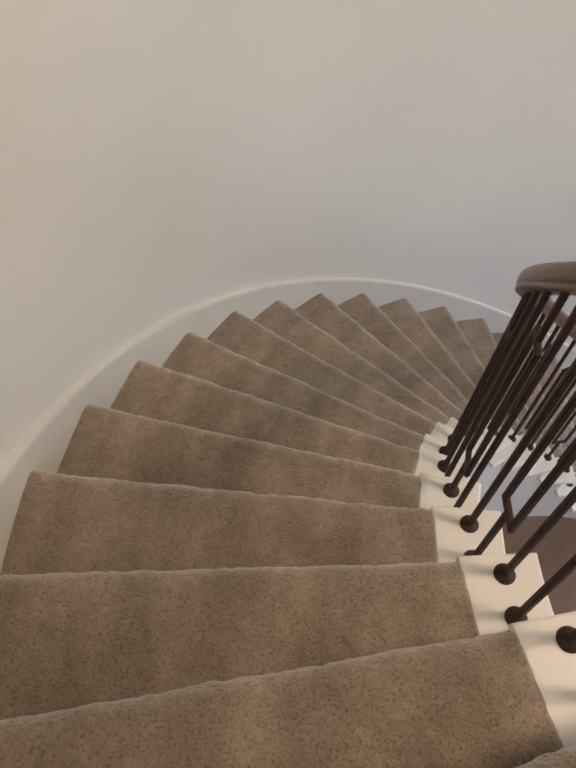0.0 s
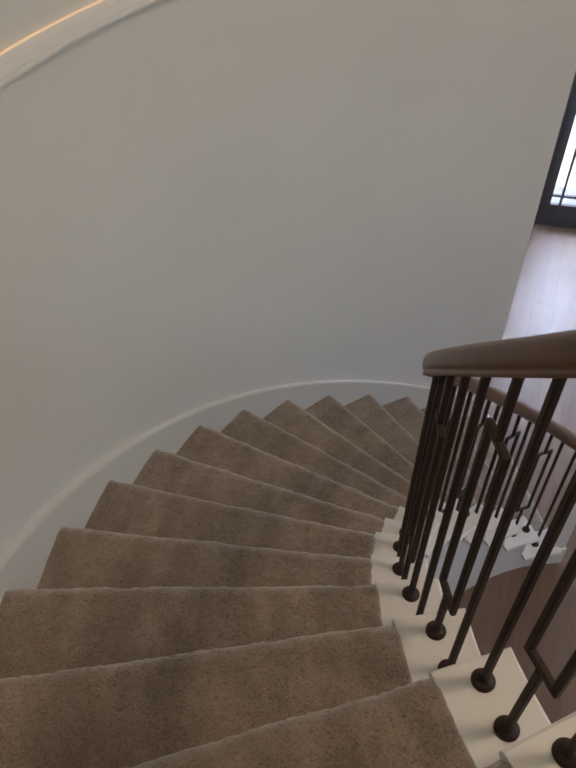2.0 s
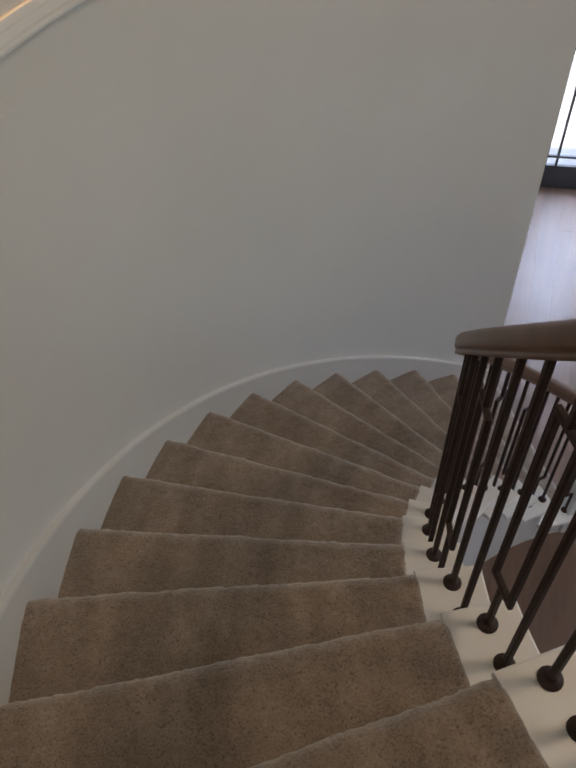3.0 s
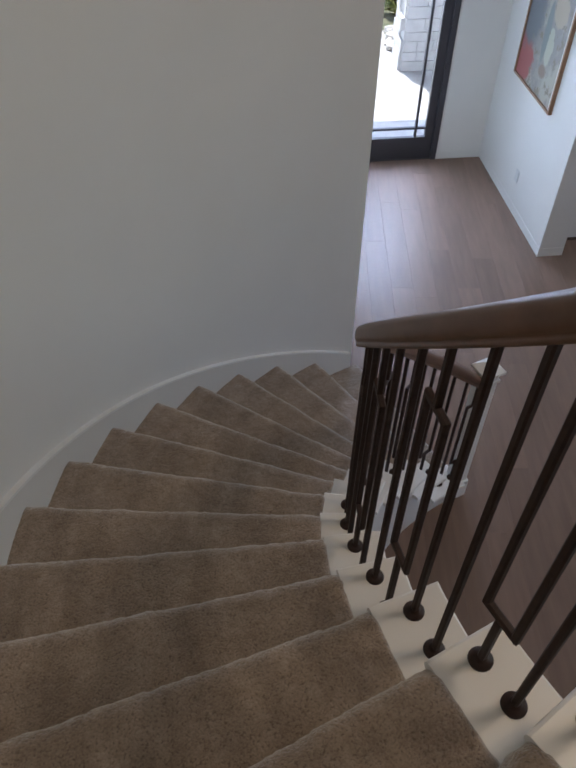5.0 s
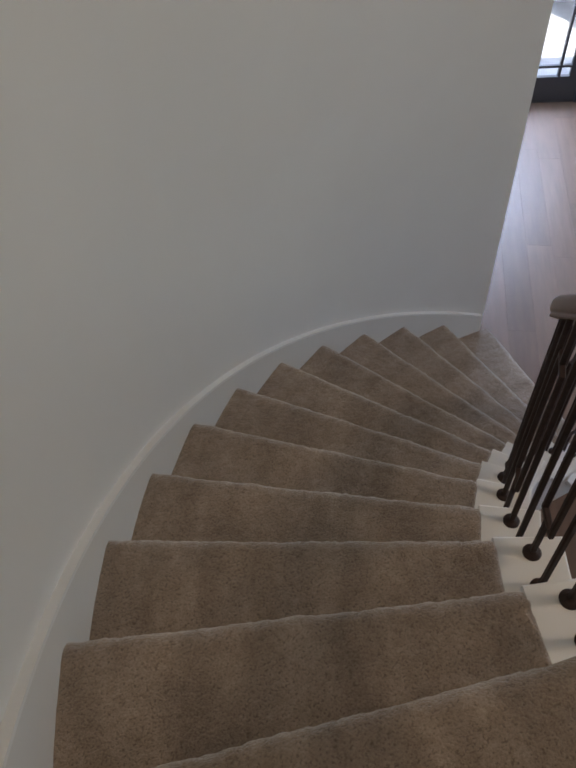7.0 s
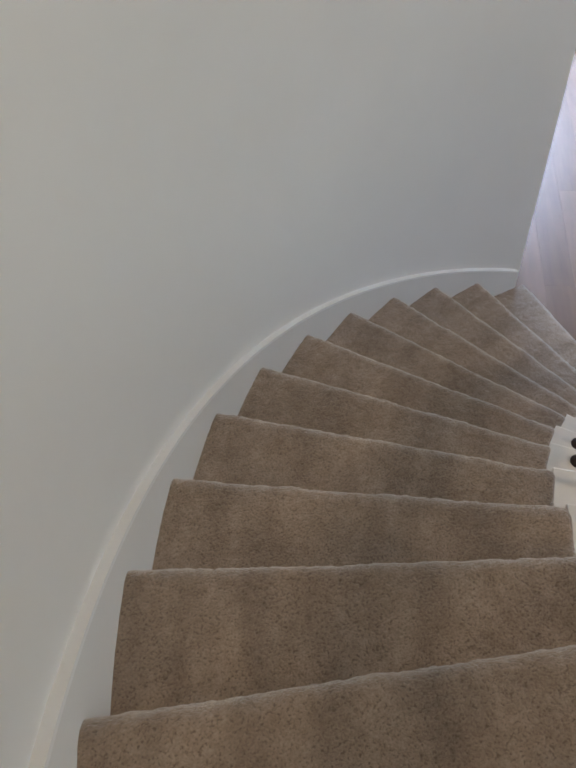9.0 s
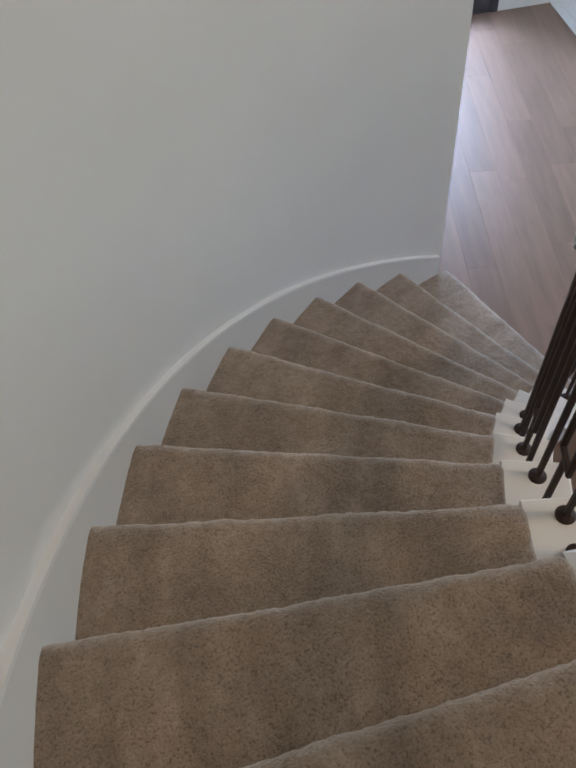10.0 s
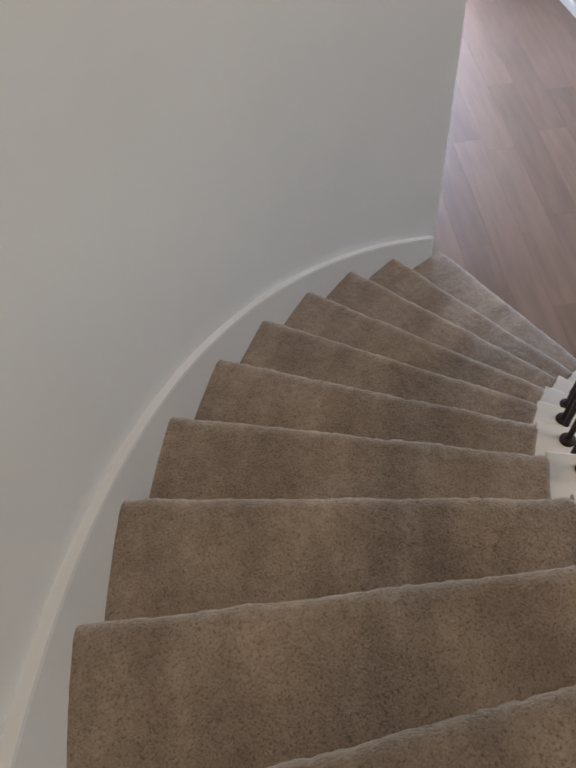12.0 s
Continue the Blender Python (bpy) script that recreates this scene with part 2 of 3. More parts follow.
skirt("baseboard_stair", R_WALL - 0.021, R_WALL + 0.004, -0.30, 0.074, M_SKIRT)
skirt("trim_stair_cap", R_WALL - 0.026, R_WALL + 0.003, 0.074, 0.087, M_TRIM)

# level ledge on the curved wall at upper floor height
bm = bmesh.new()
rings = []
for i in range(81):
    a = radians(154.42 - (154.42 - 84.9) * i / 80)
    prof = [(0.003, 0.050), (-0.008, 0.048), (-0.020, 0.031), (-0.023, 0.031), (-0.033, 0.015), (-0.040, 0.012), (-0.044, 0.006), (-0.042, -0.001), (-0.034, -0.004), (-0.024, 0.008), (-0.012, 0.028), (0.003, 0.034)]
    rings.append([ring(R_WALL + p, a, 3.404 + q) for p, q in prof])
sweep(bm, rings, caps=False)
for row in (bm.verts[:12], bm.verts[-12:]):
    for a, b in zip(range(6), range(11, 6, -1)):
        if b - a > 2:
            bm.faces.new([row[i] for i in (a, a + 1, b - 1, b)])
part("trim_ledge", bm, M_TRIM, kind="structure", label="white moulded ledge on the curved wall")

# strip on the ledge, itself unseen, added for the warm glow above it
strip_m = shader("warm_strip", (1, 0.8, 0.6), 0.5)
sp = strip_m.node_tree.nodes["Principled BSDF"]
sp.inputs["Emission Color"].default_value = (1.0, 0.62, 0.34, 1)
sp.inputs["Emission Strength"].default_value = 0.10
strip = part("glow_strip", arc_block(R_WALL - 0.011, R_WALL - 0.003, 90, 153.9, lambda a: 3.4525, lambda a: 3.4555, 50), strip_m, label="thin warm glowing strip added on top of the wall ledge")
tagged(strip, category="light strip")

# ground floor slab under the planks
part("floor", boxes((-5.2, -0.02, -0.30, 4.2, 9.3, -0.02), m=FOYER), M_SUB, kind="structure", label="dark walnut plank floor")
FLOOR = bpy.data.objects["floor"]
part("ceiling", boxes((-5.2, -0.2, ROOF, 4.2, 9.3, ROOF + 0.2), m=FOYER), M_CEIL, kind="structure", label="white painted ceiling")

DOOR_A0, DOOR_A1, DOOR_H = 0.485, 1.515, 2.40
part("wall_door", boxes((-5.2, -0.16, -0.3, DOOR_A0, 0, ROOF), (DOOR_A1, -0.16, -0.3, 4.2, 0, ROOF), (DOOR_A0, -0.16, DOOR_H, DOOR_A1, 0, ROOF),
     (DOOR_A0, -0.16, -0.3, DOOR_A1, 0, -0.02), m=FOYER), M_WALL, kind="structure", label="off-white painted wall round the front door")
part("wall_side", boxes((-0.229, 0.002, -0.02, 0, 1.793, ROOF), m=FOYER, bevel=0.004), M_WALL, kind="structure", label="off-white painted partition wall beside the door")
part("wall_room", boxes((-5.0, 1.42, -0.02, -0.232, 1.565, 3.2), m=FOYER), M_WALL, kind="structure", label="pale painted wall of the side room")
# unseen wall; the opening and its glass are added for the side fill
part("wall_left", boxes((2.15, 0.002, -0.02, 2.30, 0.9, ROOF), (2.15, 2.1, -0.02, 2.30, 3.05, ROOF), (2.15, 0.9, -0.02, 2.30, 2.1, 0.8), (2.15, 0.9, 2.6, 2.30, 2.1, ROOF), m=FOYER), M_WALL, kind="structure", label="off-white painted wall")
part("window_added", boxes((2.20, 0.9, 0.8, 2.206, 2.1, 2.6), m=FOYER), M_GLASS, kind="structure", label="clear glass in an added, unseen wall opening")
part("wall_back", boxes((-5.2, 9.15, -0.3, 4.2, 9.3, ROOF), m=FOYER), M_WALL, kind="structure", label="off-white painted wall")
# unseen wall; its wide opening is added to hold the hall fill lamp
part("wall_fill_opening", boxes((-5.2, 0, -0.3, -5.05, FILL_B - 2.0, ROOF), (-5.2, FILL_B + 2.0, -0.3, -5.05, 9.15, ROOF), (-5.2, FILL_B - 2.0, -0.3, -5.05, FILL_B + 2.0, FILL_Z - 1.7),
     (-5.2, FILL_B - 2.0, FILL_Z + 1.7, -5.05, FILL_B + 2.0, ROOF), m=FOYER), M_WALL, kind="structure", label="off-white painted wall with a wide opening added for fill light")
part("wall_far", boxes((4.05, 0, -0.3, 4.2, 9.15, ROOF), m=FOYER), M_WALL, kind="structure", label="off-white painted wall")
# baseboards; the side room has a low dark sliding track instead
for nm, sp in {"baseboard_side": (0.0, 0.006, 0.0, 0.004, 1.797, 0.085), "baseboard_end": (-0.229, 1.793, 0.0, 0.0, 1.797, 0.085), "baseboard_door": (0.008, 0.002, 0.0, DOOR_A0, 0.006, 0.085),
               "trim_track_room": (-4.8, 1.566, 0.0, -0.24, 1.580, 0.022)}.items():
    part(nm, boxes(sp, m=FOYER, bevel=0.0015), M_SUB if nm == "trim_track_room" else M_WALL, kind="structure", label="white painted baseboard, in the side room a low dark track")

# upper landing
part("floor_landing", arc_block(R_NOSE, R_WALL, T0 + STEPS * DT + 0.2, 300, lambda a: TOP - 0.25, lambda a: TOP, 40), M_CARPET, kind="structure", label="beige carpeted upper landing")

# outdoors
part("ground", boxes((-60, -120, -0.5, 60, -0.165, -0.22), m=FOYER), M_GRASS, kind="structure", label="bare ground outside")
part("pavement", boxes((-1.2, -9.0, -0.3, 4.5, -0.17, -0.06), m=FOYER, bevel=0.01), M_PAVE, kind="structure", label="sunlit pale concrete path outside the door")


# ---- stair steps ----
def carpet_mesh(k):
    """Pile over tread and riser: rows up the riser, round the nosing, back over the tread."""
    bm = bmesh.new()
    rho, deep = 0.040, 0.045
    rise = step_z(k) - step_z(k - 1)
    prof = [(deep, -rise), (deep, -rise * 0.66), (deep, -rise * 0.4), (deep - 0.001, -2.6 * rho), (deep - 0.003, -2.2 * rho)]
    for j in range(9):
        prof.append((rho - rho * math.sin(math.pi * j / 8), -rho - rho * math.cos(math.pi * j / 8)))
    a0, a1 = ang(k), ang(k + 1)
    cols, back = 96, 26
    rows = []
    for j in range(len(prof) + back):
        row = []
        for i in range(cols + 1):
            r = R_IN + (R_CARPET + 0.005 - R_IN) * i / cols
            if j < len(prof):
                s, z = prof[j]
                p = ring(r, a0, step_z(k) + z, s - 0.006 + skew(r))
            else:
                f = (j - len(prof) + 1) / back
                s = (rho - 0.006) * (1 - f) + (deep + 0.006) * f
                p = ring(r, a0 + (a1 - a0) * f, step_z(k), s + skew(r))
            w = noise.noise(Vector((p.x * 9, p.y * 9, p.z * 9 + k))) * 0.0034 + noise.noise(Vector((p.x * 55, p.y * 55, p.z * 55))) * 0.0032 + noise.noise(Vector((p.x * 140, p.y * 140, p.z * 140))) * 0.0020
            edge = min(1.0, (r - R_IN) / 0.012)
            p.z += w - 0.006 * (1 - edge) ** 2
            if j < len(prof):
                p += Vector((math.sin(a0), -math.cos(a0), 0)) * w
            row.append(bm.verts.new(p))
        rows.append(row)
    for a, b in zip(rows, rows[1:]):
        for i in range(cols):
            bm.faces.new((a[i], a[i + 1], b[i + 1], b[i]))
    # edge turned down onto the painted tread
    low = [bm.verts.new(r[0].co + Vector((0, 0, -0.012))) for r in rows]
    for j in range(len(rows) - 1):
        bm.faces.new((rows[j][0], rows[j + 1][0], low[j + 1], low[j]))
    bmesh.ops.recalc_face_normals(bm, faces=bm.faces)
    return bm


def tread_mesh(k):
    """Painted tread end with rounded nosing, front and side."""
    bm = bmesh.new()
    th, z1 = 0.028, step_z(k) - 0.007
    a0, a1 = ang(k), ang(k + 1)
    front, backs = -0.0265, 0.02

    def outline(inset, z):
        pts = []
        for i in range(9):
            r = R_NOSE + inset + (R_IN + 0.006 - R_NOSE - inset) * i / 8
            pts.append(ring(r, a0, z, front + inset + 0.35 * (0.024 * (r - R_IN) / (R_IN - R_NOSE))))
        for i in range(9):
            r = R_IN + 0.006 - (R_IN + 0.006 - R_NOSE - inset) * i / 8
            pts.append(ring(r, a1, z, backs))
        for i in range(1, 8):
            f = i / 8
            s = backs * (1 - f) + (front - 0.0084 + inset) * f
            pts.append(ring(R_NOSE + inset, a1 + (a0 - a1) * f, z, s))
        return pts
    sweep(bm, [outline(i, z) for i, z in ((0.007, z1 - th), (0.001, z1 - th + 0.006), (0.0, z1 - th / 2), (0.002, z1 - 0.005), (0.008, z1))])
    return bm


def riser_mesh(k):
    bm = bmesh.new()
    a0 = ang(k)
    z0, z1 = step_z(k - 1) - 0.007, step_z(k) - 0.034
    rings = []
    for z in (z0, z1):
        rings.append([ring(R_STRING - 0.004, a0, z, 0.018), ring(R_IN + 0.03, a0, z, 0.018), ring(R_IN + 0.03, a0, z, 0.036), ring(R_STRING - 0.004, a0, z, 0.036)])
    sweep(bm, rings)
    return bm


for k in range(1, STEPS + 1):
    step = thing("stair_step", "stair step with beige cut-pile carpet and a white painted open end", "step", "steps of the curved stair")
    if k < STEPS:
        part("carpet", carpet_mesh(k), M_CARPET, step, "beige-brown cut-pile carpet", smooth=True)
        part("tread_end", tread_mesh(k), M_TREAD, step, "white painted tread end with rounded nosing")
    else:
        part("carpet", carpet_mesh(k), M_CARPET, step, "beige-brown cut-pile carpet", smooth=True)
    part("riser_end", riser_mesh(k), M_TREAD, step, "white painted riser end")


# ---- railing ----
def lathe(bm, p, prof, n=20):
    rings = [[Vector((p.x + r * math.cos(2 * math.pi * i / n), p.y + r * math.sin(2 * math.pi * i / n), p.z + z)) for i in range(n)] for r, z in prof]
    sweep(bm, rings)


def bar(bm, pts, half, th):
    """A square bar with eased edges along upright or sloping places; th turns its section."""
    et, er = Vector((-math.sin(th), math.cos(th), 0)), Vector((math.cos(th), math.sin(th), 0))
    rings = []
    for i, p in enumerate(pts):
        a = pts[max(0, i - 1)]
        b = pts[min(len(pts) - 1, i + 1)]
        d1 = (p - a).normalized() if i else (b - p).normalized()
        d2 = (b - p).normalized() if i < len(pts) - 1 else d1
        d = (d1 + d2).normalized()
        side = d.cross(er).normalized() / max(0.35, d.dot(d1))
        c = half * 0.55
        rings.append([p + er * x + side * y for x, y in ((half, c), (c, half), (-c, half), (-half, c), (-half, -c), (-c, -half), (c, -half), (half, -c))])
    sweep(bm, rings)


RAIL_LOW = 0.822
LEAN = 0.009                    # metres by which the balusters lean into the well over their height
R_RAIL = R_BAR - LEAN + 0.001
LOOP_W, LOOP_LOW, LOOP_HIGH = 0.0385, 0.152, 0.668


def railing():
    rail = thing("stair_railing", "curved stair railing of dark iron balusters under brown handrail", "railing")
    half = 0.008
    for n in range(2, 2 * STEPS):
        k, j = n // 2, n % 2
        a = ang(k) + radians((0.098, 0.574)[j] * DT)
        foot = ring(R_BAR, a, step_z(k) - 0.007)
        top = ring(R_BAR - LEAN, a, line_z(a) + RAIL_LOW + 0.004)

        def on_bar(z):
            return foot + (top - foot) * ((z - foot.z) / (top.z - foot.z))
        loop = n % 3 == 2
        holder = tagged(new("baluster"), label="dark bronze iron baluster" + (" with a slim rectangular loop" if loop else ""))
        holder.parent = rail
        if loop:
            zl = line_z(a)
            lo, hi = zl + LOOP_LOW, zl + LOOP_HIGH
            aw = LOOP_W / R_BAR
            bm = bmesh.new()
            bar(bm, [foot, on_bar(lo - half * 0.8)], half, a)
            part("lower_bar", bm, M_IRON, holder)
            bm = bmesh.new()
            bar(bm, [on_bar(hi + half * 0.8), top], half, a)
            part("upper_bar", bm, M_IRON, holder)
            bm = bmesh.new()
            er = Vector((math.cos(a), math.sin(a), 0))
            loops = []
            for da, z, ua, uz in ((-aw, lo, -1, -1), (aw, lo, 1, -1), (aw, hi, 1, 1), (-aw, hi, -1, 1)):
                c = half * 0.55
                ringpts = []
                for x, y in ((half, c), (c, half), (-c, half), (-half, c), (-half, -c), (-c, -half), (c, -half), (half, -c)):
                    ringpts.append(ring(R_BAR - LEAN * (z - foot.z) / (top.z - foot.z) + x, a + da + ua * y / R_BAR, z + uz * y))
                loops.append([bm.verts.new(p) for p in ringpts])
            for p, q in zip(loops, loops[1:] + loops[:1]):
                for i in range(8):
                    bm.faces.new((p[i], p[(i + 1) % 8], q[(i + 1) % 8], q[i]))
            bmesh.ops.recalc_face_normals(bm, faces=bm.faces)
            part("loop", bm, M_IRON, holder)
        else:
            bm = bmesh.new()
            bar(bm, [foot, top], half, a)
            part("bar", bm, M_IRON, holder)
        bm = bmesh.new()
        lathe(bm, foot, [(0.0245, 0.0), (0.0245, 0.004), (0.022, 0.008), (0.016, 0.011), (0.0115, 0.013), (0.0112, 0.016)])
        part("shoe", bm, M_IRON, holder, "round dark bronze base shoe", smooth=True)
    # handrail
    bm = bmesh.new()
    prof = [(0.033, 0.0), (0.035, 0.003), (0.035, 0.012), (0.033, 0.016), (0.037, 0.021), (0.040, 0.031), (0.040, 0.054), (0.038, 0.065), (0.032, 0.074), (0.018, 0.079), (0.0, 0.080)]
    prof += [(-x, y) for x, y in prof[-2::-1]]
    rings = []
    a0, a1 = 83.6, T0 + STEPS * DT
    for i in range(151):
        a = radians(a0 + (a1 - a0) * i / 150)
        z = line_z(a) + RAIL_LOW
        rings.append([ring(R_RAIL + x, a, z + y) for x, y in prof])
    sweep(bm, rings)
    part("handrail", bm, M_RAIL, rail, "brown stained wooden handrail", smooth=True)


railing()


def newel():
    a = radians(82.0)
    base_at = ring(R_BAR, a, 0)
    t = thing("newel_post", "white painted square newel post with a pyramid cap beside the stair", "post", m=pose(base_at.x, base_at.y, 0, 0, 0, 82.0))
    h = 0.045
    part("shaft", boxes((-h, -h, 0.16, h, h, 1.115), bevel=0.003), M_TRIM, t)
    part("base", boxes((-h - 0.012, -h - 0.012, 0, h + 0.012, h + 0.012, 0.16), bevel=0.004), M_TRIM, t)
    part("collar", boxes((-h - 0.010, -h - 0.010, 1.060, h + 0.010, h + 0.010, 1.080), bevel=0.004), M_TRIM, t)
    bm = bmesh.new()
    s = 0.066
    sweep(bm, [[Vector((x * w, y * w, z)) for x, y in ((-1, -1), (1, -1), (1, 1), (-1, 1))] for w, z in ((s - 0.014, 1.115), (s, 1.130), (s, 1.146), (0.012, 1.190), (0.001, 1.193))])
    part("cap", bm, M_TRIM, t)


newel()


# ---- front door ----
def front_door():
    t = thing("door_1", "dark framed glass front door with slim glazing bars near its edges", "door", m=FOYER)
    t["kind"] = "structure"
    a0, a1, h = DOOR_A0, DOOR_A1, DOOR_H
    part("door_frame", boxes((a0 + 0.002, -0.15, -0.02, a0 + 0.055, 0.012, h - 0.002), (a1 - 0.055, -0.15, -0.02, a1 - 0.002, 0.012, h - 0.002), (a0 + 0.055, -0.15, h - 0.055, a1 - 0.055, 0.012, h - 0.002), bevel=0.002), M_DOOR, t)
    g0, g1, z0, z1 = 0.630, 1.370, 0.240, 2.22
    y0, y1 = -0.07, -0.025
    part("leaf", boxes((a0 + 0.058, y0, 0.004, g0, y1, h - 0.058), (g1, y0, 0.004, a1 - 0.058, y1, h - 0.058), (g0, y0, 0.004, g1, y1, z0), (g0, y0, z1, g1, y1, h - 0.058), bevel=0.0), M_DOOR, t)
    part("pane", boxes((g0, -0.050, z0, g1, -0.044, z1)), M_GLASS, t, "clear glass pane").visible_shadow = False
    for x in (0.730, 1.270):
        part("glazing_bar", boxes((x - 0.011, y0 + 0.004, z0, x + 0.011, y1 - 0.004, z1)), M_DOOR, t)
    for z in (0.336, 2.12):
        part("glazing_bar", boxes((g0, y0 + 0.006, z - 0.011, g1, y1 - 0.006, z + 0.011)), M_DOOR, t)
    part("threshold", boxes((a0 + 0.055, -0.16, -0.02, a1 - 0.055, -0.01, 0.003)), M_DOOR, t)


front_door()


# ---- wall things ----
def picture():
    t = thing("painting", "abstract painting in grey, red and cream in a thin oak frame", "painting", m=FOYER @ pose(0, 0.880, 1.092, 0, 0, 0))
    w, h, d = 0.44, 1.15, 0.035
    part("frame", boxes((0.001, -w, 0, d, -w + 0.022, h), (0.001, w - 0.022, 0, d, w, h), (0.001, -w + 0.022, 0, d, w - 0.022, 0.022), (0.001, -w + 0.022, h - 0.022, d, w - 0.022, h), bevel=0.002), M_OAK, t, "thin oak frame")
    m = shader("canvas", (0.5, 0.5, 0.45), 0.7)
    v = coords(m)
    sep = m.node_tree.nodes.new("ShaderNodeSeparateXYZ")
    link(m, v, sep.inputs[0])
    wob = noise_tex(m, v, 3.2, 4, 0.6)
    fine = noise_tex(m, v, 11.0, 4, 0.6)
    col = mixed(m, ramp(m, wob, 0.46, 0.54), (0.27, 0.262, 0.24), (0.37, 0.355, 0.30))
    col = mixed(m, ramp(m, fine, 0.55, 0.62), col, (0.22, 0.20, 0.15))

    def blob(cy, cz, ry, rz, soft=0.25):
        d0 = m.node_tree.nodes.new("ShaderNodeVectorMath")
        d0.operation = "MULTIPLY_ADD"
        link(m, v, d0.inputs[0])
        d0.inputs[1].default_value = (0, 1 / ry, 1 / rz)
        d0.inputs[2].default_value = (0, -cy / ry, -cz / rz)
        ln = m.node_tree.nodes.new("ShaderNodeVectorMath")
        ln.operation = "LENGTH"
        link(m, d0.outputs[0], ln.inputs[0])
        ad = m.node_tree.nodes.new("ShaderNodeMath")
        ad.operation = "ADD"
        link(m, ln.outputs["Value"], ad.inputs[0])
        link(m, fine, ad.inputs[1])
        return ramp(m, ad.outputs[0], 1.5 + soft, 1.5 - soft)
    col = mixed(m, blob(-0.36, 0.16, 0.24, 0.22, 0.08), col, (0.34, 0.115, 0.105))
    col = mixed(m, blob(-0.30, 0.62, 0.2, 0.32, 0.2), col, (0.16, 0.17, 0.185))
    col = mixed(m, blob(0.12, 0.42, 0.07, 0.14, 0.06), col, (0.42, 0.42, 0.34))
    col = mixed(m, blob(0.18, 0.72, 0.13, 0.13, 0.06), col, (0.40, 0.34, 0.26))
    col = mixed(m, blob(0.02, 0.50, 0.05, 0.24, 0.16), col, (0.20, 0.23, 0.22))
    col = mixed(m, blob(0.10, 0.22, 0.07, 0.05, 0.16), col, (0.25, 0.20, 0.16))
    base(m, col)
    part("canvas", boxes((0.001, -w + 0.022, 0.022, 0.022, w - 0.022, h - 0.022)), m, t, "abstract canvas with a red patch")
    m2 = shader("mat_white", (0.75, 0.73, 0.66), 0.7)
    part("mat", boxes((0.022, w - 0.050, 0.022, 0.026, w - 0.022, h - 0.022)), m2, t, "cream canvas edge")


picture()


def outlet(b, z):
    t = thing("power_outlet", "white plastic power outlet on the painted wall", "outlet", m=FOYER @ pose(0.001, b, z, 0, 0, 0))
    part("plate", boxes((0, -0.036, -0.058, 0.006, 0.036, 0.058), bevel=0.002), M_PLATE, t)
    part("socket", boxes((0.006, -0.017, -0.040, 0.008, 0.017, -0.006)), M_PLATE, t)
    part("socket", boxes((0.006, -0.017, 0.006, 0.008, 0.017, 0.040)), M_PLATE, t)


outlet(0.997, 0.345)


# ---- outdoors ----
def pillar():
    w, d, h = 0.78, 0.55, 2.62
    m = FOYER @ pose(0.34, -2.35, -0.06, 0, 0, 0)
    t = thing("stone_pillar", "pale stacked-stone porch pillar, its door side in shade", "pillar", m=m)
    part("core", boxes((-w + 0.03, -d + 0.03, 0, -0.03, -0.03, h)), M_MORTAR, t)
    rnd = random.Random(11)
    z = 0.0
    while z < h - 0.02:
        ch = min(rnd.uniform(0.09, 0.17), h - z)
        for side, ln in ((0, w), (1, d)):
            x = 0.0
            while x < ln - 0.01:
                bw = min(rnd.uniform(0.16, 0.36), ln - x)
                if ln - x - bw < 0.08:
                    bw = ln - x
                out = rnd.uniform(0.0, 0.012 if side == 0 else 0.06)
                if side == 0:
                    sp = (-x - bw + 0.002, -0.04, z + 0.002, -x - 0.002 + (out if x == 0 else 0), out * 0.4, z + ch - 0.003)
                else:
                    sp = (-0.04, -x - bw + 0.002, z + 0.002, out, -x - 0.002 - (0.045 if x == 0 else 0), z + ch - 0.003)
                bm = boxes(sp, bevel=0.004)
                part("stone", bm, M_BRICK, t)
                x += bw
        z += ch


pillar()
part("roof_porch", boxes((-1.6, -2.75, 2.565, 4.4, -0.165, 2.75), m=FOYER), M_CEIL, kind="structure", label="white boarded porch roof")
part("garden_bed", boxes((-6.0, -9.0, -0.28, 0.30, -2.95, -0.03), m=FOYER, bevel=0.01), M_GRASS, kind="structure", label="dry soil garden bed")


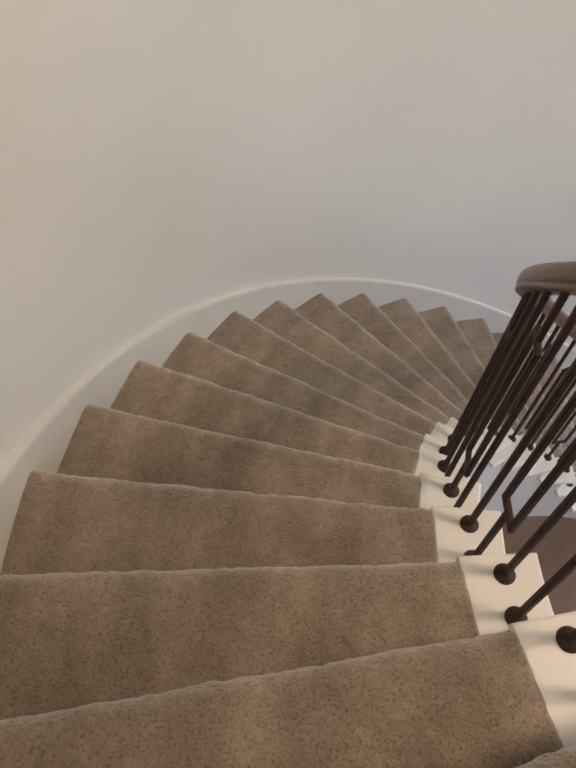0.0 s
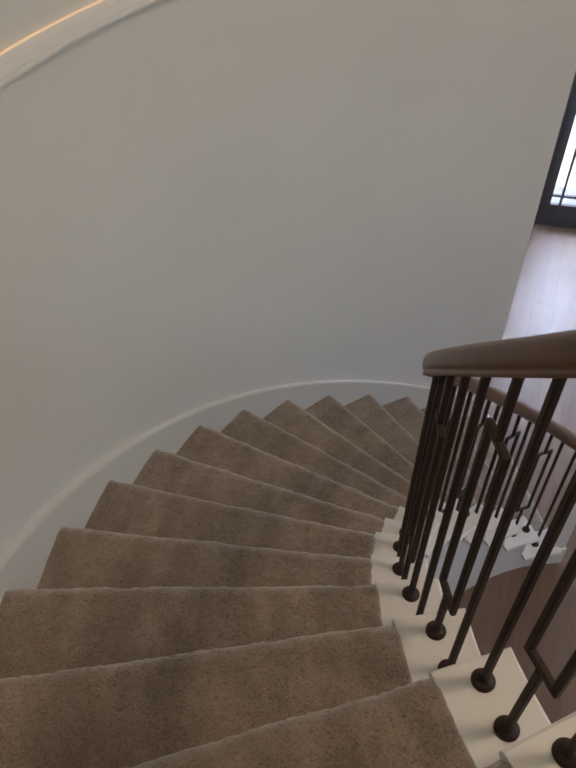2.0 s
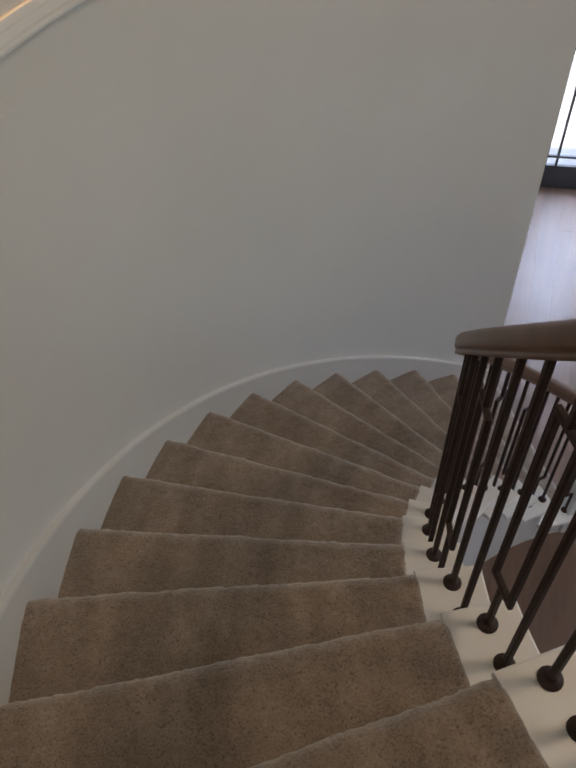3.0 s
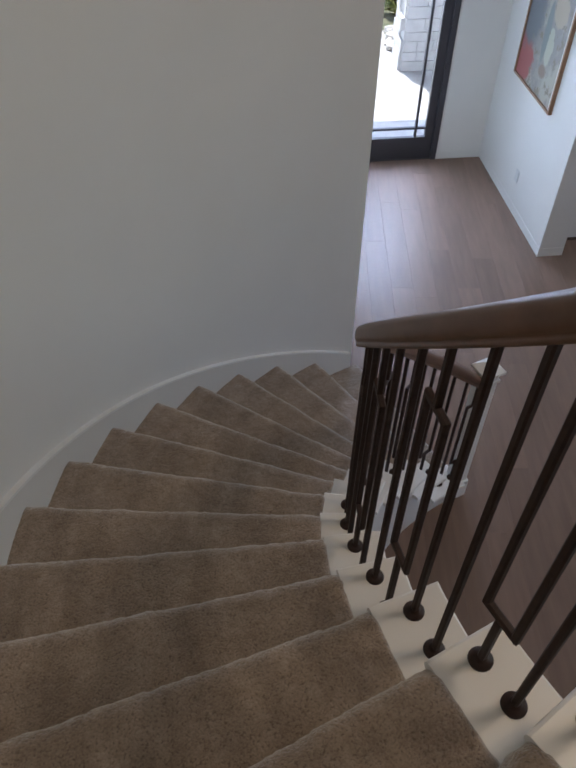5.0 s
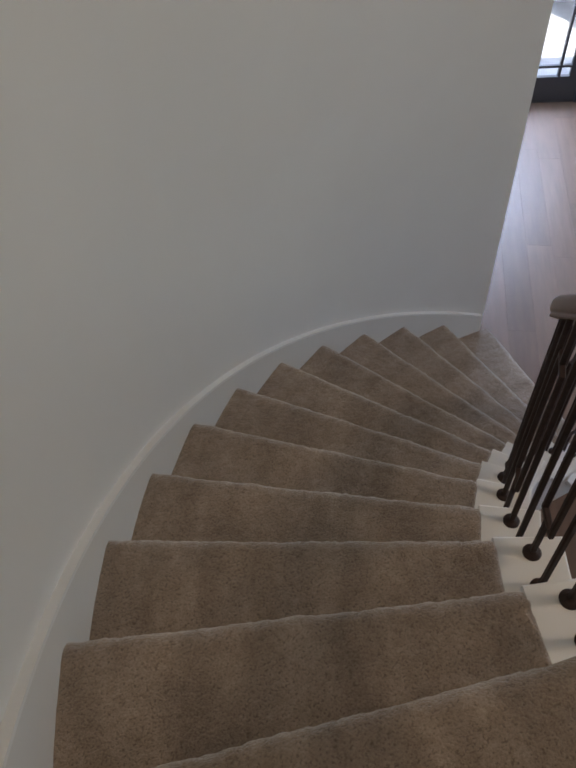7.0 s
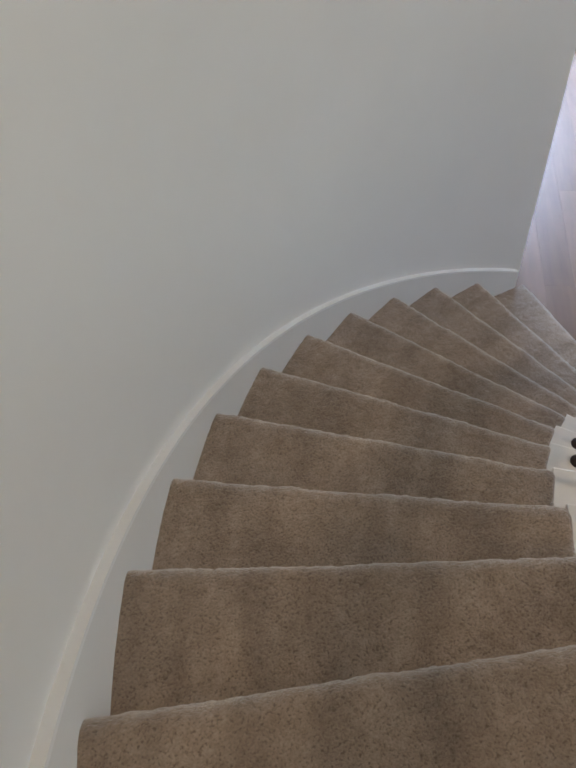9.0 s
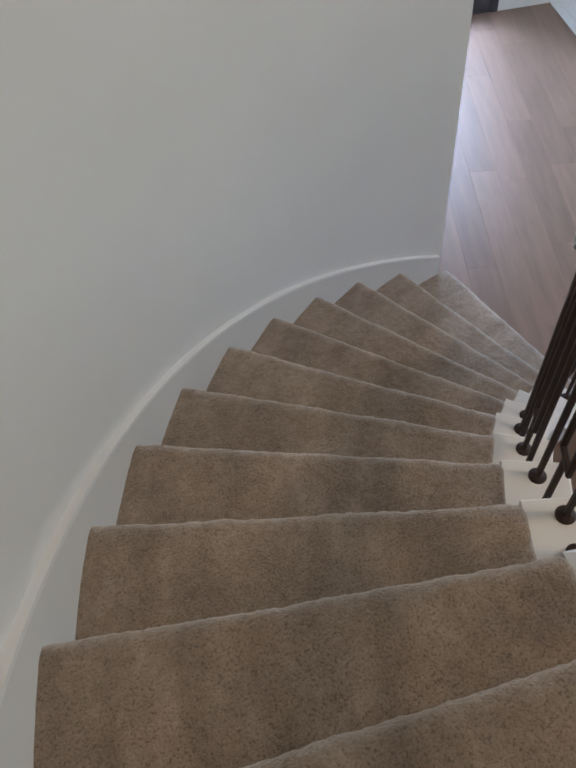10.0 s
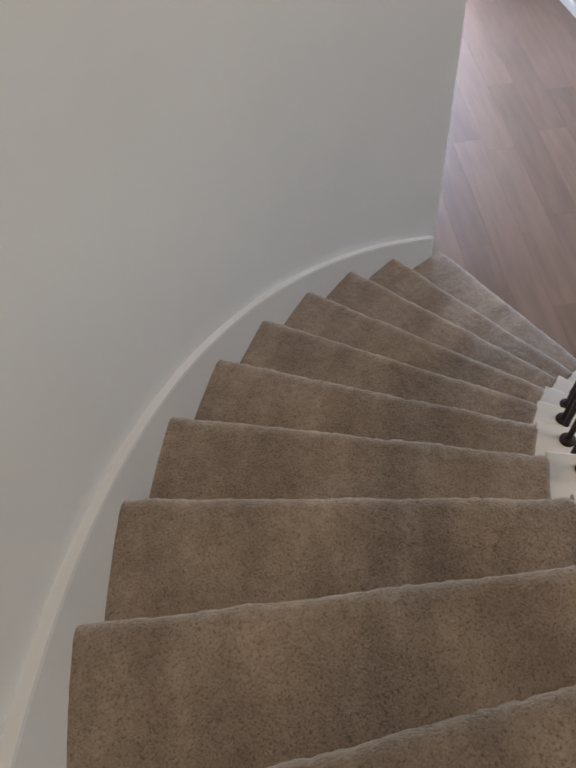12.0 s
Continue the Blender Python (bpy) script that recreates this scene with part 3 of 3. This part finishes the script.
def shrub(x, y, size, seed):
    rnd = random.Random(seed)
    t = thing("shrub", "yellow-green leafy garden shrub in sunlight", "shrub", group="shrubs by the path", m=FOYER @ pose(x, y, -0.04, 0, 0, 0))
    bm = bmesh.new()
    for i in range(7):
        a = rnd.uniform(0, 6.28)
        tip = Vector((math.cos(a) * size * 0.4, math.sin(a) * size * 0.4, size * rnd.uniform(0.6, 1.0)))
        rings = []
        for j in range(5):
            f = j / 4
            r = 0.018 * (1 - f) + 0.004
            c = Vector((tip.x * f * f, tip.y * f * f, tip.z * f))
            rings.append([c + Vector((r * math.cos(q), r * math.sin(q), 0)) for q in (0, 1.26, 2.51, 3.77, 5.03)])
        sweep(bm, rings)
    part("branches", bm, M_OAK, t)
    bm = bmesh.new()
    for i in range(1400):
        u, q = rnd.uniform(-1, 1), rnd.uniform(0, 6.28)
        rr = size * 0.55 * (0.5 + 0.5 * rnd.random()) * (1 + 0.25 * math.sin(3 * q + seed))
        c = Vector((rr * math.cos(q) * math.sqrt(1 - u * u), rr * math.sin(q) * math.sqrt(1 - u * u), size * 0.55 + rr * u * 0.9))
        n = Vector((rnd.gauss(0, 1), rnd.gauss(0, 1), rnd.gauss(0, 1))).normalized()
        e = n.orthogonal().normalized()
        w = n.cross(e)
        l = 0.035 * rnd.uniform(0.6, 1.3)
        bm.faces.new([bm.verts.new(c + e * l), bm.verts.new(c + w * l * 0.5), bm.verts.new(c - e * l), bm.verts.new(c - w * l * 0.5)])
    part("leaves", bm, M_LEAF, t)


shrub(-0.02, -4.25, 0.5, 3)
shrub(0.05, -5.8, 0.8, 5)
shrub(-0.8, -5.4, 0.9, 8)


def rock(x, y, s, seed):
    bm = bmesh.new()
    bmesh.ops.create_icosphere(bm, subdivisions=3, radius=s)
    for v in bm.verts:
        v.co *= 1 + 0.35 * noise.noise(v.co * (1.6 / s) + Vector((seed, 0, 0)))
        v.co.z *= 0.7
    ob = part("rock", bm, M_STONE, None, "pale weathered garden rock in the sun beside the path")
    ob.matrix_basis = FOYER @ pose(x, y, -0.06 + s * 0.45, 0, 0, seed * 40)
    tagged(ob, category="rock", group="rocks by the path")


for i, (x, y, s) in enumerate([(0.30, -3.08, 0.09), (0.26, -3.35, 0.11), (0.22, -3.66, 0.09), (0.10, -3.30, 0.10), (0.34, -3.24, 0.05)]):
    rock(x, y, s, i + 1)

# ---- floor planks, last ----
PLANK_W, PLANK_L, PLANK_TURN = 0.19, 1.9, 55.0


def planks():
    rnd = random.Random(4)
    pm = pose(2.6, 2.6, 0, 0, 0, PLANK_TURN)
    back = FOYER.inverted() @ pm
    to_plank = back.inverted()
    protos = {}
    for r in range(-28, 28):
        x = -9 + rnd.uniform(0, PLANK_L)
        while x < 8:
            ln = PLANK_L * rnd.choice((0.7, 0.85, 1.0))
            ends = [back @ Vector((x + ln * f, (r + g) * PLANK_W, 0)) for f in (0, 1) for g in (0, 1)]
            lo, hi = min(c.y for c in ends), max(c.y for c in ends)
            if max(c.x for c in ends) > -3.6 and min(c.x for c in ends) < (2.15 if lo < 3.0 else 3.4) and hi > 0.02 and lo < 8.6 and hi < 9.12:
                if lo < 0:
                    bm = boxes((x, r * PLANK_W, -0.019, x + ln - 0.0006, (r + 1) * PLANK_W - 0.0006, 0.0), bevel=0.0004)
                    co = to_plank @ Vector((0, -0.004, 0))
                    no = to_plank.to_3x3() @ Vector((0, -1, 0))
                    bmesh.ops.bisect_plane(bm, geom=bm.verts[:] + bm.edges[:] + bm.faces[:], plane_co=co, plane_no=no, clear_outer=True)
                    bmesh.ops.translate(bm, verts=bm.verts, vec=(-x, -r * PLANK_W, 0))
                    me = bpy.data.meshes.new("plank")
                    bm.to_mesh(me)
                    bm.free()
                    me.materials.append(M_FLOOR)
                elif ln in protos:
                    me = protos[ln]
                else:
                    bm = boxes((0, 0, -0.019, ln - 0.0006, PLANK_W - 0.0006, 0.0), bevel=0.0004)
                    me = protos[ln] = bpy.data.meshes.new("plank")
                    bm.to_mesh(me)
                    bm.free()
                    me.materials.append(M_FLOOR)
                ob = new("plank", me)
                ob.parent = FLOOR
                ob.matrix_basis = pm @ pose(x, r * PLANK_W, 0)
            x += ln


planks()
